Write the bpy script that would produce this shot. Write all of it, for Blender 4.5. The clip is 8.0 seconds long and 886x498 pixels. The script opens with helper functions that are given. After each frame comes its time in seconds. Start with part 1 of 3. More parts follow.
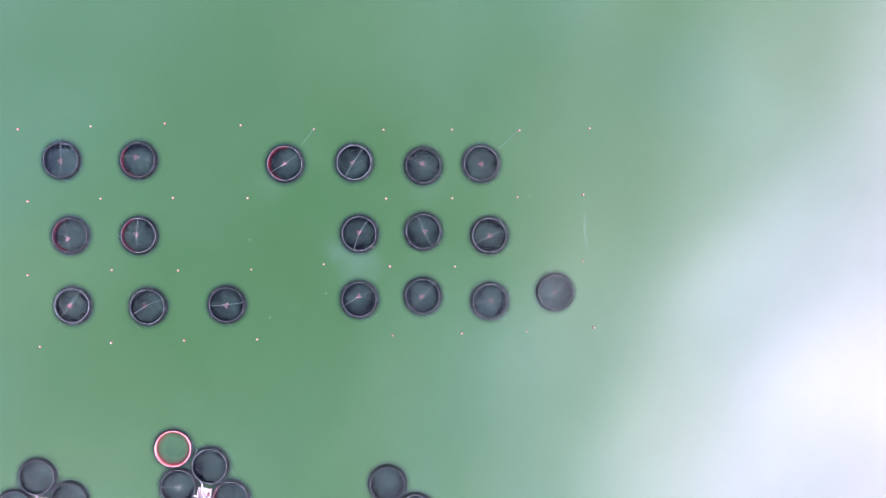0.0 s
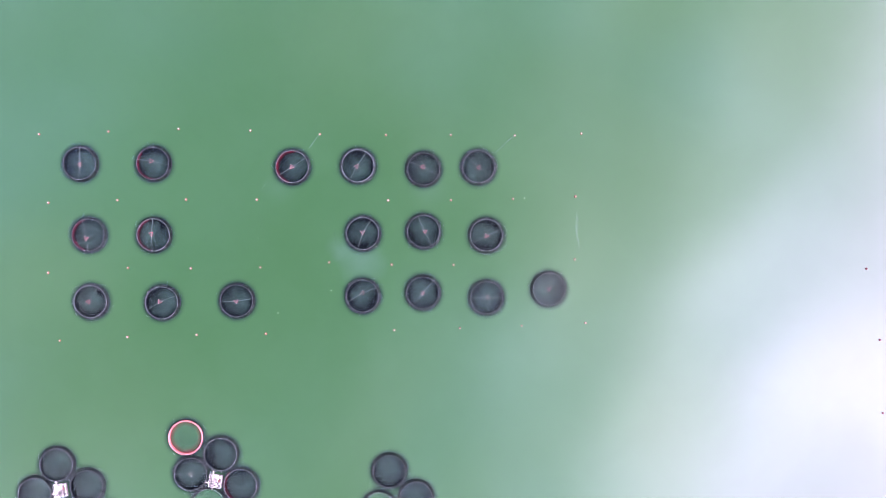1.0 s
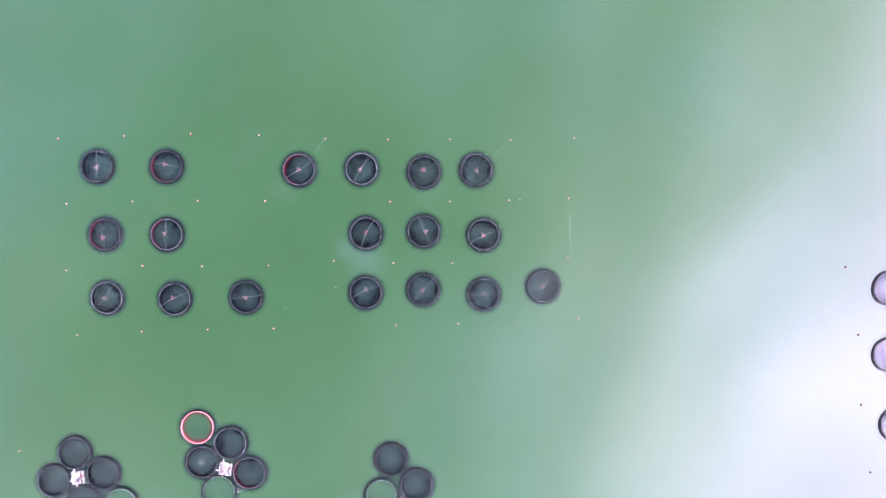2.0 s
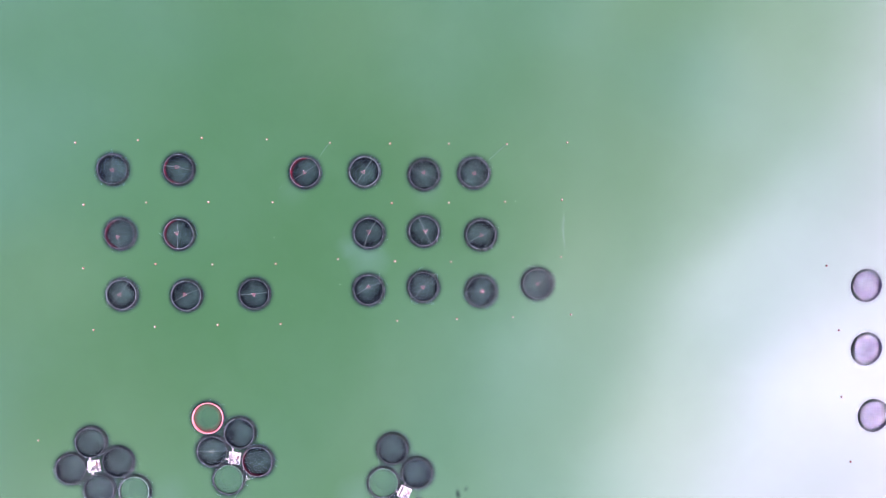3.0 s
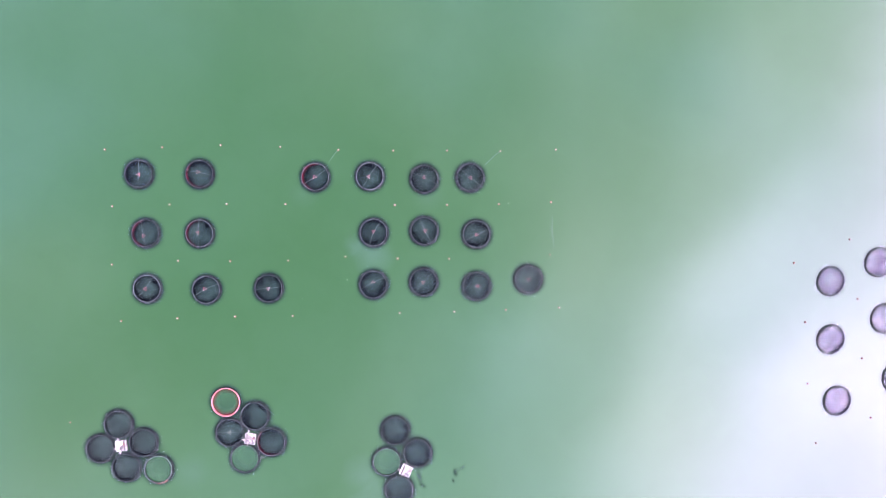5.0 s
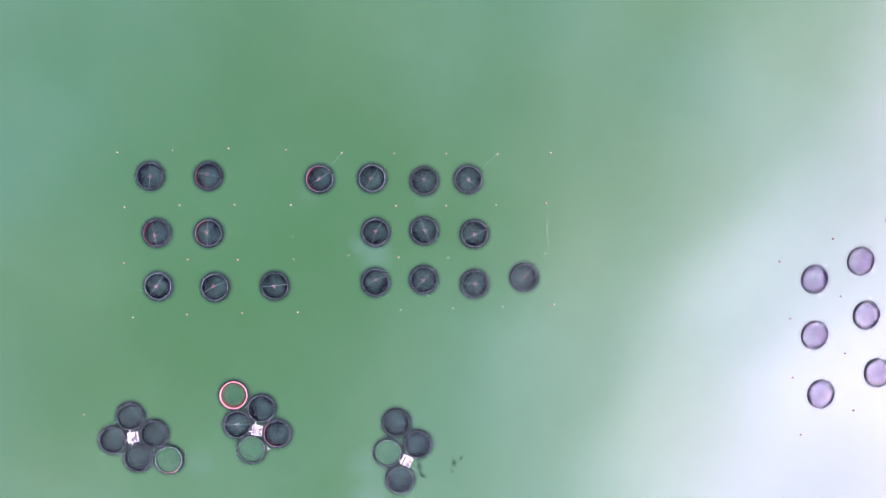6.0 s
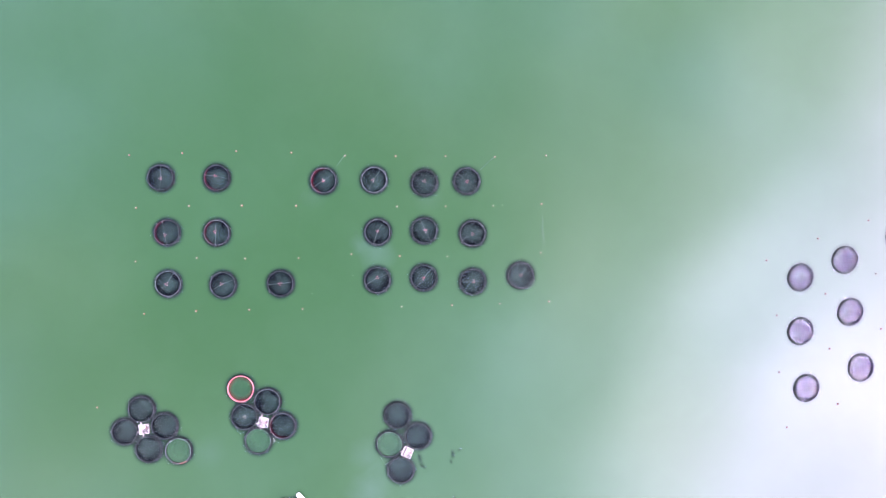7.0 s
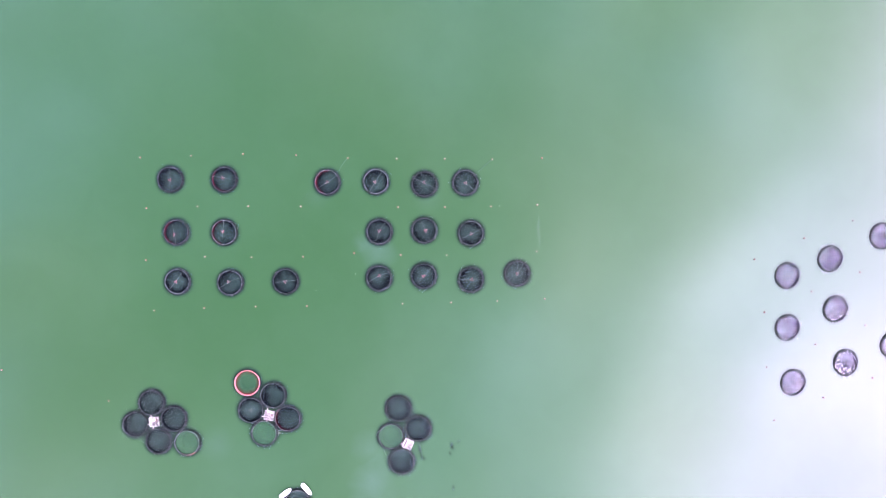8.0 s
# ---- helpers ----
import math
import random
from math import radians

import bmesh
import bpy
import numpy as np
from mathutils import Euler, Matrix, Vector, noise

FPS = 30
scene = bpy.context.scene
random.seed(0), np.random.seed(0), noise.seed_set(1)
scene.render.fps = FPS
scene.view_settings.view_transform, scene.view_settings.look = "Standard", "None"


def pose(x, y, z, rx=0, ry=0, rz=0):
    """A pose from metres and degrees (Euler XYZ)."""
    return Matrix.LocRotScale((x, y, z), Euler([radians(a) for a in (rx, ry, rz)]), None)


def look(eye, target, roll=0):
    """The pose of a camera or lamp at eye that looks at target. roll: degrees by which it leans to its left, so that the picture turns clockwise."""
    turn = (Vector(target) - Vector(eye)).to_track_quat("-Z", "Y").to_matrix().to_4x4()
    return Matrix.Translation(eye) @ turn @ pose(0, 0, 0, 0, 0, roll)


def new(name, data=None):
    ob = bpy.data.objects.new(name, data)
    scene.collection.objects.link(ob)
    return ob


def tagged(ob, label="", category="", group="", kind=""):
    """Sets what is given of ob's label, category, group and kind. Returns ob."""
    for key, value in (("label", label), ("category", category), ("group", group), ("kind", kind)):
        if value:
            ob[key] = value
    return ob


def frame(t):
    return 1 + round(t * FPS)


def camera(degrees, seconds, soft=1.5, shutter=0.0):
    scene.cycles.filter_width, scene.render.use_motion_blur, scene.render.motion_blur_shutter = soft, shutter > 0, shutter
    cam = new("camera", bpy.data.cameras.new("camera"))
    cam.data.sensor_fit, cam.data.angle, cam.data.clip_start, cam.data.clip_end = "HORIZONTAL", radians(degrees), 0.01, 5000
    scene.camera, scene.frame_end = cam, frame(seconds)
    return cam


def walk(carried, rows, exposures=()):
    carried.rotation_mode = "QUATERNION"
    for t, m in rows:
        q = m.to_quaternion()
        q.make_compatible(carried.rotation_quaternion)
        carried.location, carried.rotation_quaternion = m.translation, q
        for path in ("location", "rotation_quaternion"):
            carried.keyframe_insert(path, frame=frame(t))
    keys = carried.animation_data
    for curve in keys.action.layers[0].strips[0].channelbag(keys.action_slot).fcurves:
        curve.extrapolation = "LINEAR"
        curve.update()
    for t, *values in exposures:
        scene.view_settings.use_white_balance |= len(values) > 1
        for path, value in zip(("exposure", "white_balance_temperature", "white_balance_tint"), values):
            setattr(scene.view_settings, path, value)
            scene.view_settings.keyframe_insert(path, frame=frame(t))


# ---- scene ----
LENS = 73.0
cam = camera(LENS, 8.0, soft=0.75)
# seconds, x, y, height, and three small angles: a lens that looks straight down and rises
PATH = [
    (0.0, -0.000, -0.000, 240.000, -0.8169, -0.5808, -0.0000),
    (0.5, 0.122, -0.148, 246.414, -0.8065, -0.5734, 0.0218),
    (1.0, 0.247, -0.302, 252.822, -0.7962, -0.5660, 0.0426),
    (1.5, 0.376, -0.462, 259.220, -0.7858, -0.5586, 0.0622),
    (2.0, 0.509, -0.628, 265.604, -0.7755, -0.5511, 0.0806),
    (2.5, 0.645, -0.799, 271.971, -0.7652, -0.5437, 0.0980),
    (3.0, 0.786, -0.977, 278.317, -0.7548, -0.5363, 0.1142),
    (3.5, 0.930, -1.161, 284.639, -0.7445, -0.5289, 0.1294),
    (4.0, 1.078, -1.351, 290.935, -0.7341, -0.5215, 0.1434),
    (4.5, 1.229, -1.546, 297.203, -0.7238, -0.5141, 0.1563),
    (5.0, 1.385, -1.748, 303.441, -0.7134, -0.5067, 0.1681),
    (5.5, 1.544, -1.955, 309.648, -0.7031, -0.4993, 0.1787),
    (6.0, 1.707, -2.169, 315.823, -0.6928, -0.4918, 0.1883),
    (6.5, 1.873, -2.389, 321.965, -0.6824, -0.4844, 0.1967),
    (7.0, 2.044, -2.614, 328.074, -0.6721, -0.4770, 0.2040),
    (7.5, 2.218, -2.846, 334.151, -0.6617, -0.4696, 0.2102),
    (8.0, 2.396, -3.083, 340.196, -0.6514, -0.4622, 0.2152),
]
EXPOSURE = 0.14
walk(cam, [(t, pose(x, y, z, a, b, c)) for t, x, y, z, a, b, c in PATH])
scene.view_settings.exposure = EXPOSURE

# ---------------------------------------------------------------- sky and sun
SUN_ZENITH, SUN_X, SUN_Y = 46.0, 0.94, -0.34
s = math.sin(radians(SUN_ZENITH))
SUN = Vector((s * SUN_X, s * SUN_Y, math.cos(radians(SUN_ZENITH)))).normalized()

world = bpy.data.worlds.new("hazy_sky")
scene.world = world
world.use_nodes = True
wt = world.node_tree
wt.nodes.clear()


def node(tree, kind, **values):
    n = tree.nodes.new(kind)
    for key, value in values.items():
        n.inputs[key].default_value = value
    return n


def maths(tree, op, a, b=None, clamp=False):
    n = tree.nodes.new("ShaderNodeMath")
    n.operation, n.use_clamp = op, clamp
    for i, v in enumerate((a, b)):
        if v is None:
            continue
        if isinstance(v, (int, float)):
            n.inputs[i].default_value = v
        else:
            tree.links.new(v, n.inputs[i])
    return n.outputs[0]


def ramp(tree, fac, stops):
    n = tree.nodes.new("ShaderNodeValToRGB")
    n.color_ramp.interpolation = "EASE"
    while len(n.color_ramp.elements) < len(stops):
        n.color_ramp.elements.new(0.5)
    for e, (p, c) in zip(n.color_ramp.elements, stops):
        e.position, e.color = p, (c, c, c, 1) if isinstance(c, (int, float)) else (*c, 1)
    tree.links.new(fac, n.inputs[0])
    return n.outputs[0]


def mix_rgb(tree, fac, a, b, mode="MIX"):
    n = tree.nodes.new("ShaderNodeMix")
    n.data_type, n.blend_type = "RGBA", mode
    for i, v in ((0, fac), (6, a), (7, b)):
        if isinstance(v, (int, float)):
            n.inputs[i].default_value = v
        elif isinstance(v, tuple):
            n.inputs[i].default_value = (*v, 1)
        else:
            tree.links.new(v, n.inputs[i])
    return n.outputs[2]


def noise_of(tree, vector, scale, detail=3.0, rough=0.5, distort=0.0):
    n = node(tree, "ShaderNodeTexNoise", Scale=scale, Detail=detail, Roughness=rough, Distortion=distort)
    tree.links.new(vector, n.inputs["Vector"])
    return n.outputs[0]


sky = wt.nodes.new("ShaderNodeTexSky")
sky.sky_type, sky.sun_disc = "NISHITA", False
sky.sun_elevation = radians(90 - SUN_ZENITH)
sky.sun_rotation = math.atan2(SUN.x, SUN.y)
sky.air_density, sky.dust_density, sky.ozone_density = 1.0, 2.5, 1.0

# clouds on a flat layer overhead; where they shine is fitted to the camera's view
direction = wt.nodes.new("ShaderNodeTexCoord").outputs["Generated"]
sep = wt.nodes.new("ShaderNodeSeparateXYZ")
wt.links.new(direction, sep.inputs[0])
up = maths(wt, "MAXIMUM", sep.outputs[2], 0.08)
flat = wt.nodes.new("ShaderNodeCombineXYZ")
wt.links.new(maths(wt, "DIVIDE", sep.outputs[0], up), flat.inputs[0])
wt.links.new(maths(wt, "DIVIDE", sep.outputs[1], up), flat.inputs[1])
layer = flat.outputs[0]
turned = node(wt, "ShaderNodeMapping", Rotation=(0, 0, radians(-32)), Scale=(1.0, 2.2, 1.0), Location=(0.3, 0.1, 0))
turned.vector_type = "TEXTURE"
wt.links.new(layer, turned.inputs["Vector"])
wisp = noise_of(wt, layer, 7.0, 5.0, 0.55, 0.8)

# the bank of bright cloud is placed for the glare seen in the water: a long slanting front, drawn out into streaks
# along it
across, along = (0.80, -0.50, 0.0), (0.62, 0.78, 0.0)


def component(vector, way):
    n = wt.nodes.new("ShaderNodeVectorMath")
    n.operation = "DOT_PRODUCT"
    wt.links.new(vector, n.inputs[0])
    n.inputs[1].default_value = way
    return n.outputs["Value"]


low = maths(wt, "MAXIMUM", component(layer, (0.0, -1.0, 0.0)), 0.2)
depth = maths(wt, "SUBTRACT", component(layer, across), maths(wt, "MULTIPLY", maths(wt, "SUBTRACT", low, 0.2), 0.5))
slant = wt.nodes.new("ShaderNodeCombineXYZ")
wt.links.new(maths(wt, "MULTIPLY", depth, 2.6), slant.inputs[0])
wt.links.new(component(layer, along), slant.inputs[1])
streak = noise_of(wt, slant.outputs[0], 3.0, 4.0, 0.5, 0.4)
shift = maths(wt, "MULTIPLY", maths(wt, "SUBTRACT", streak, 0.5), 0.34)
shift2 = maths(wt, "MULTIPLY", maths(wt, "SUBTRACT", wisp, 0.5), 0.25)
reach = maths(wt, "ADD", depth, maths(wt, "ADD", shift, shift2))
# beyond the view the bank is dimmed, so that it lights the pens less
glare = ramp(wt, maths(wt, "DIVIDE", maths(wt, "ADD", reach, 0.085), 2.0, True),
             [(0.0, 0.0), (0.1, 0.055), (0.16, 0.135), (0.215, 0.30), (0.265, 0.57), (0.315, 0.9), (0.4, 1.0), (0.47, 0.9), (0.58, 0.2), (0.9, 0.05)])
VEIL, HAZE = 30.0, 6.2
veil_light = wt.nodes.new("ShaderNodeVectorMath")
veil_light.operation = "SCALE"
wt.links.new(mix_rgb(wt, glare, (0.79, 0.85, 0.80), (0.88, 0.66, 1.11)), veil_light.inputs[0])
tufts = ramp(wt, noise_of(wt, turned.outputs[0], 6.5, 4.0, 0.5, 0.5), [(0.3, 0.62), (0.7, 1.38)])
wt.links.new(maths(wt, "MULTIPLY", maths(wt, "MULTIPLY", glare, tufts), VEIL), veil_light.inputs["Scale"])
# thin high cloud; its opening is placed to leave the water left of mid-view greener
away = wt.nodes.new("ShaderNodeVectorMath")
away.operation = "DISTANCE"
wt.links.new(layer, away.inputs[0])
away.inputs[1].default_value = (-0.26, 0.02, 0.0)
haze = ramp(wt, maths(wt, "DIVIDE", maths(wt, "ADD", away.outputs["Value"], maths(wt, "ADD", shift, shift2)), 1.1, True),
            [(0.0, 0.04), (0.2, 0.14), (0.38, 0.58), (0.62, 0.95), (0.8, 0.8), (1.0, 0.2)])
bands = ramp(wt, streak, [(0.32, 0.6), (0.68, 1.4)])
haze_light = wt.nodes.new("ShaderNodeVectorMath")
haze_light.operation = "SCALE"
wt.links.new(mix_rgb(wt, ramp(wt, noise_of(wt, layer, 2.6, 2.0, 0.5, 0.4), [(0.36, 0.0), (0.64, 1.0)]), (0.74, 0.74, 0.84), (0.52, 0.72, 1.30)), haze_light.inputs[0])
wt.links.new(maths(wt, "MULTIPLY", maths(wt, "MULTIPLY", haze, bands), HAZE), haze_light.inputs["Scale"])
clouds = wt.nodes.new("ShaderNodeVectorMath")
clouds.operation = "ADD"
wt.links.new(haze_light.outputs[0], clouds.inputs[0])
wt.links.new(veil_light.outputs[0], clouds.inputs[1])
sky_light = wt.nodes.new("ShaderNodeVectorMath")
sky_light.operation = "SCALE"
wt.links.new(sky.outputs[0], sky_light.inputs[0])
wt.links.new(maths(wt, "ADD", maths(wt, "MULTIPLY", wisp, 0.04), 0.04), sky_light.inputs["Scale"])
total = wt.nodes.new("ShaderNodeVectorMath")
total.operation = "ADD"
wt.links.new(clouds.outputs[0], total.inputs[0])
wt.links.new(sky_light.outputs[0], total.inputs[1])
back = node(wt, "ShaderNodeBackground", Strength=1.0)
wt.links.new(total.outputs[0], back.inputs["Color"])
wout = wt.nodes.new("ShaderNodeOutputWorld")
wt.links.new(back.outputs[0], wout.inputs["Surface"])

sun_data = bpy.data.lights.new("sun", "SUN")
sun_data.energy, sun_data.angle, sun_data.color = 2.3, radians(6), (0.95, 0.86, 1.0)
sun = new("sun", sun_data)
sun.matrix_world = look(SUN * 400, (0, 0, 0))

# ---------------------------------------------------------------- materials


def material(name):
    m = bpy.data.materials.new(name)
    m.use_nodes = True
    m.node_tree.nodes.clear()
    return m, m.node_tree


def finish(tree, shader):
    out = tree.nodes.new("ShaderNodeOutputMaterial")
    tree.links.new(shader, out.inputs["Surface"])


def coords(tree, which="Object"):
    return tree.nodes.new("ShaderNodeTexCoord").outputs[which]


def mix_shader(tree, fac, a, b):
    n = tree.nodes.new("ShaderNodeMixShader")
    if isinstance(fac, (int, float)):
        n.inputs[0].default_value = fac
    else:
        tree.links.new(fac, n.inputs[0])
    tree.links.new(a, n.inputs[1])
    tree.links.new(b, n.inputs[2])
    return n.outputs[0]


def plain(name, dark, light, rough=0.5, grain=4.0, wear=0.6, bump=0.15, metal=0.0, vary=0.0, gloss=0.3, hard=0.18, shift=0.0):
    """A worn surface: two colours blended by coarse stains and fine grain."""
    m, t = material(name)
    where = coords(t)
    stain = noise_of(t, where, wear, 3.0, 0.6)
    fine = noise_of(t, where, grain, 4.0, 0.6)
    both = maths(t, "MULTIPLY", stain, 0.65)
    fac = maths(t, "ADD", both, maths(t, "MULTIPLY", fine, 0.35))
    if vary:
        info = t.nodes.new("ShaderNodeObjectInfo")
        fac = maths(t, "ADD", fac, maths(t, "MULTIPLY", maths(t, "SUBTRACT", info.outputs["Random"], 0.5), vary))
    fac = ramp(t, fac, [(0.5 + shift - hard, 0.0), (0.5 + shift + hard, 1.0)])
    b = node(t, "ShaderNodeBsdfPrincipled", Roughness=rough, Metallic=metal)
    b.inputs["Specular IOR Level"].default_value = gloss
    t.links.new(mix_rgb(t, fac, dark, light), b.inputs["Base Color"])
    if bump:
        bm = node(t, "ShaderNodeBump", Strength=bump, Distance=0.02)
        t.links.new(fine, bm.inputs["Height"])
        t.links.new(bm.outputs[0], b.inputs["Normal"])
    finish(t, b.outputs[0])
    return m


# small ripples spread the mirrored clouds and sun into a soft glitter
def mirrored(t, body, still=0.15, ripples=0.32):
    calm = node(t, "ShaderNodeBsdfGlossy", Roughness=still, Color=(1, 1, 1, 1))
    rippled = node(t, "ShaderNodeBsdfGlossy", Roughness=0.40, Color=(1, 1, 1, 1))
    calm.distribution = rippled.distribution = "BECKMANN"
    gloss = mix_shader(t, ripples, calm.outputs[0], rippled.outputs[0])
    fres = node(t, "ShaderNodeFresnel", IOR=1.34)
    return mix_shader(t, fres.outputs[0], body, gloss)


def net(name, thread, cover_low, cover_high, patch=0.25, fade=None, rough=0.8, uneven=0.3, second=None, wet=False):
    """Fine netting: threads that cover part of the surface, denser where it is fouled; also draws the added halos."""
    m, t = material(name)
    where = coords(t)
    info = t.nodes.new("ShaderNodeObjectInfo")
    off = t.nodes.new("ShaderNodeVectorMath")
    off.operation = "ADD"
    cx = t.nodes.new("ShaderNodeCombineXYZ")
    for i in range(3):
        t.links.new(maths(t, "MULTIPLY", info.outputs["Random"], 37.0 + 11 * i), cx.inputs[i])
    t.links.new(where, off.inputs[0])
    t.links.new(cx.outputs[0], off.inputs[1])
    big = noise_of(t, off.outputs[0], patch, 2.0, 0.5, 0.3)
    small = noise_of(t, off.outputs[0], 3.0, 3.0, 0.6)
    fac = maths(t, "ADD", maths(t, "MULTIPLY", big, 0.8), maths(t, "MULTIPLY", small, 0.2))
    n = node(t, "ShaderNodeMapRange")
    n.inputs[1].default_value, n.inputs[2].default_value = 0.32, 0.68
    n.inputs[3].default_value, n.inputs[4].default_value = cover_low, cover_high
    t.links.new(fac, n.inputs[0])
    cover = n.outputs[0]
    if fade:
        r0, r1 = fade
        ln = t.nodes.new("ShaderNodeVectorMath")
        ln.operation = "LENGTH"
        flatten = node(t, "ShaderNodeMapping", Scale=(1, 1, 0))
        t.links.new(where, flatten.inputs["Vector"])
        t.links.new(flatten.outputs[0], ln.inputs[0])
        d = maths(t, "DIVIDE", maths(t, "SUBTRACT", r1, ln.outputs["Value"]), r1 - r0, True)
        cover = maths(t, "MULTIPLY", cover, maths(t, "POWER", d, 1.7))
    thin = node(t, "ShaderNodeBsdfTransparent")
    solid = node(t, "ShaderNodeBsdfDiffuse", Roughness=rough)
    coarse = ramp(t, fac, [(0.34, 0.0), (0.66, 1.0)])
    t.links.new(mix_rgb(t, coarse, tuple(c * (1 - uneven) for c in thread), second or tuple(c * (1 + uneven) for c in thread)), solid.inputs["Color"])
    shade = mirrored(t, solid.outputs[0]) if wet else solid.outputs[0]
    finish(t, mix_shader(t, cover, thin.outputs[0], shade))
    return m


# green sea, so cloudy that nothing shows below it
def sea_material():
    m, t = material("sea_water")
    where = coords(t)
    drift = noise_of(t, where, 0.006, 4.0, 0.5, 0.8)
    fleck = noise_of(t, where, 0.05, 4.0, 0.55, 0.5)
    fac = maths(t, "ADD", maths(t, "MULTIPLY", drift, 0.7), maths(t, "MULTIPLY", fleck, 0.3))
    fac = ramp(t, fac, [(0.3, 0.0), (0.7, 1.0)])
    # milky plumes of feed and silt between the pens
    milk = None
    for (x, y), reach, strength in zip(PLUMES, (9, 5, 7, 12, 9, 6, 9), (0.4, 0.28, 0.15, 0.5, 0.2, 0.15, 0.3)):
        far = t.nodes.new("ShaderNodeVectorMath")
        far.operation = "DISTANCE"
        t.links.new(where, far.inputs[0])
        far.inputs[1].default_value = (x, y, 0)
        edge = maths(t, "ADD", far.outputs["Value"], maths(t, "MULTIPLY", maths(t, "SUBTRACT", fleck, 0.5), reach * 2.0))
        spot = maths(t, "MULTIPLY", maths(t, "SUBTRACT", 1.0, maths(t, "DIVIDE", edge, reach * 1.3), True), strength)
        milk = spot if milk is None else maths(t, "ADD", milk, spot)
    murk = node(t, "ShaderNodeBsdfDiffuse")
    t.links.new(mix_rgb(t, milk, mix_rgb(t, fac, WATER_DARK, WATER_LIGHT), (0.036, 0.066, 0.048)), murk.inputs["Color"])
    finish(t, mirrored(t, murk.outputs[0]))
    return m


# the calmer water inside the pens, clear enough to show the net bag
def pen_water_material(name, low, high, clearness):
    m, t = material(name)
    info = t.nodes.new("ShaderNodeObjectInfo")
    shifted = t.nodes.new("ShaderNodeVectorMath")
    shifted.operation = "ADD"
    by = t.nodes.new("ShaderNodeCombineXYZ")
    t.links.new(maths(t, "MULTIPLY", info.outputs["Random"], 61.0), by.inputs[0])
    t.links.new(maths(t, "MULTIPLY", info.outputs["Random"], 47.0), by.inputs[1])
    t.links.new(coords(t), shifted.inputs[0])
    t.links.new(by.outputs[0], shifted.inputs[1])
    blotch = noise_of(t, shifted.outputs[0], 0.11, 1.0, 0.5, 0.3)
    fine = noise_of(t, shifted.outputs[0], 0.9, 3.0, 0.6)
    fac = maths(t, "ADD", maths(t, "MULTIPLY", blotch, 0.85), maths(t, "MULTIPLY", fine, 0.15))
    fac = ramp(t, fac, [(0.34, 0.0), (0.64, 1.0)])
    murk = node(t, "ShaderNodeBsdfDiffuse")
    t.links.new(mix_rgb(t, fac, low, high), murk.inputs["Color"])
    clear = node(t, "ShaderNodeBsdfTransparent", Color=(0.84, 0.97, 0.92, 1))
    finish(t, mirrored(t, mix_shader(t, clearness, murk.outputs[0], clear.outputs[0]), 0.16, 0.16))
    return m


# dark netting; the cloudy water's veil is put into its colour, stronger with depth
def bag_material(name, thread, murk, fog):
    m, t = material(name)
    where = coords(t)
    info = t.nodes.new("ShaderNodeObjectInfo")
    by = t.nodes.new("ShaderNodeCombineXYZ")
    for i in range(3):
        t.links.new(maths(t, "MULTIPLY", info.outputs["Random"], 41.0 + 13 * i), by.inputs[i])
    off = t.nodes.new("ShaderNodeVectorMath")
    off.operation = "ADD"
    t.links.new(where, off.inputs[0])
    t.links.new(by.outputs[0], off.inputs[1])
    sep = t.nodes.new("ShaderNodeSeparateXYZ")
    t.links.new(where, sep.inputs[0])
    blotches = noise_of(t, off.outputs[0], 0.15, 1.5, 0.5, 0.2)
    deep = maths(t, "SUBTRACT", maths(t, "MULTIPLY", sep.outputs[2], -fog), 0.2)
    deep = maths(t, "ADD", deep, maths(t, "MULTIPLY", maths(t, "SUBTRACT", blotches, 0.5), 2.0))
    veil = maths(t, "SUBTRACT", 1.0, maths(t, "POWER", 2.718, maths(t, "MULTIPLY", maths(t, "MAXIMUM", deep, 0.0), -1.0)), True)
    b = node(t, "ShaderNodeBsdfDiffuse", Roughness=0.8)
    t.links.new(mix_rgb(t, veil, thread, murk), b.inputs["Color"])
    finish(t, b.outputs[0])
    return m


PLUMES = [(-32.4, -8.2), (-41.4, -3.2), (-3.0, 21.7)] + [(-34.3, -138.9), (-123.0, -119.6), (-66.7, 21.9), (-36.5, -122.0)]
WATER_DARK, WATER_LIGHT = (0.0136, 0.0389, 0.0124), (0.0172, 0.0447, 0.0167)
SEA = sea_material()
PEN_WATER = pen_water_material("pen_water", (0.004, 0.009, 0.007), (0.008, 0.0165, 0.0125), 0.86)
OPEN_WATER = pen_water_material("open_pen_water", (0.0105, 0.031, 0.0135), (0.016, 0.043, 0.018), 0.12)
BED = plain("silt", (0.056, 0.100, 0.043), (0.068, 0.110, 0.052), 0.9, 0.02, 0.004, 0.0)
PIPE = plain("black_plastic_pipe", (0.001, 0.0012, 0.0015), (0.004, 0.0045, 0.0055), 0.35, 3.0, 0.5, 0.1, vary=0.2, gloss=0.12)
# the colour's pale patches stand in for sheen along the outer pipe
PATCHY_PIPE = plain("patchy_plastic_pipe", (0.001, 0.0012, 0.0015), (0.020, 0.023, 0.027), 0.28, 1.6, 0.7, 0.1, vary=0.15, gloss=0.15, hard=0.07, shift=0.05)
BRACKET = plain("weathered_bracket", (0.001, 0.0012, 0.0018), (0.07, 0.078, 0.085), 0.8, 3.0, 0.8, 0.1, vary=0.4, gloss=0.03, hard=0.12, shift=0.13)
RAIL = plain("pale_rail", (0.012, 0.013, 0.016), (0.205, 0.232, 0.232), 0.6, 1.6, 1.0, 0.1, vary=0.1, hard=0.12, shift=0.05)
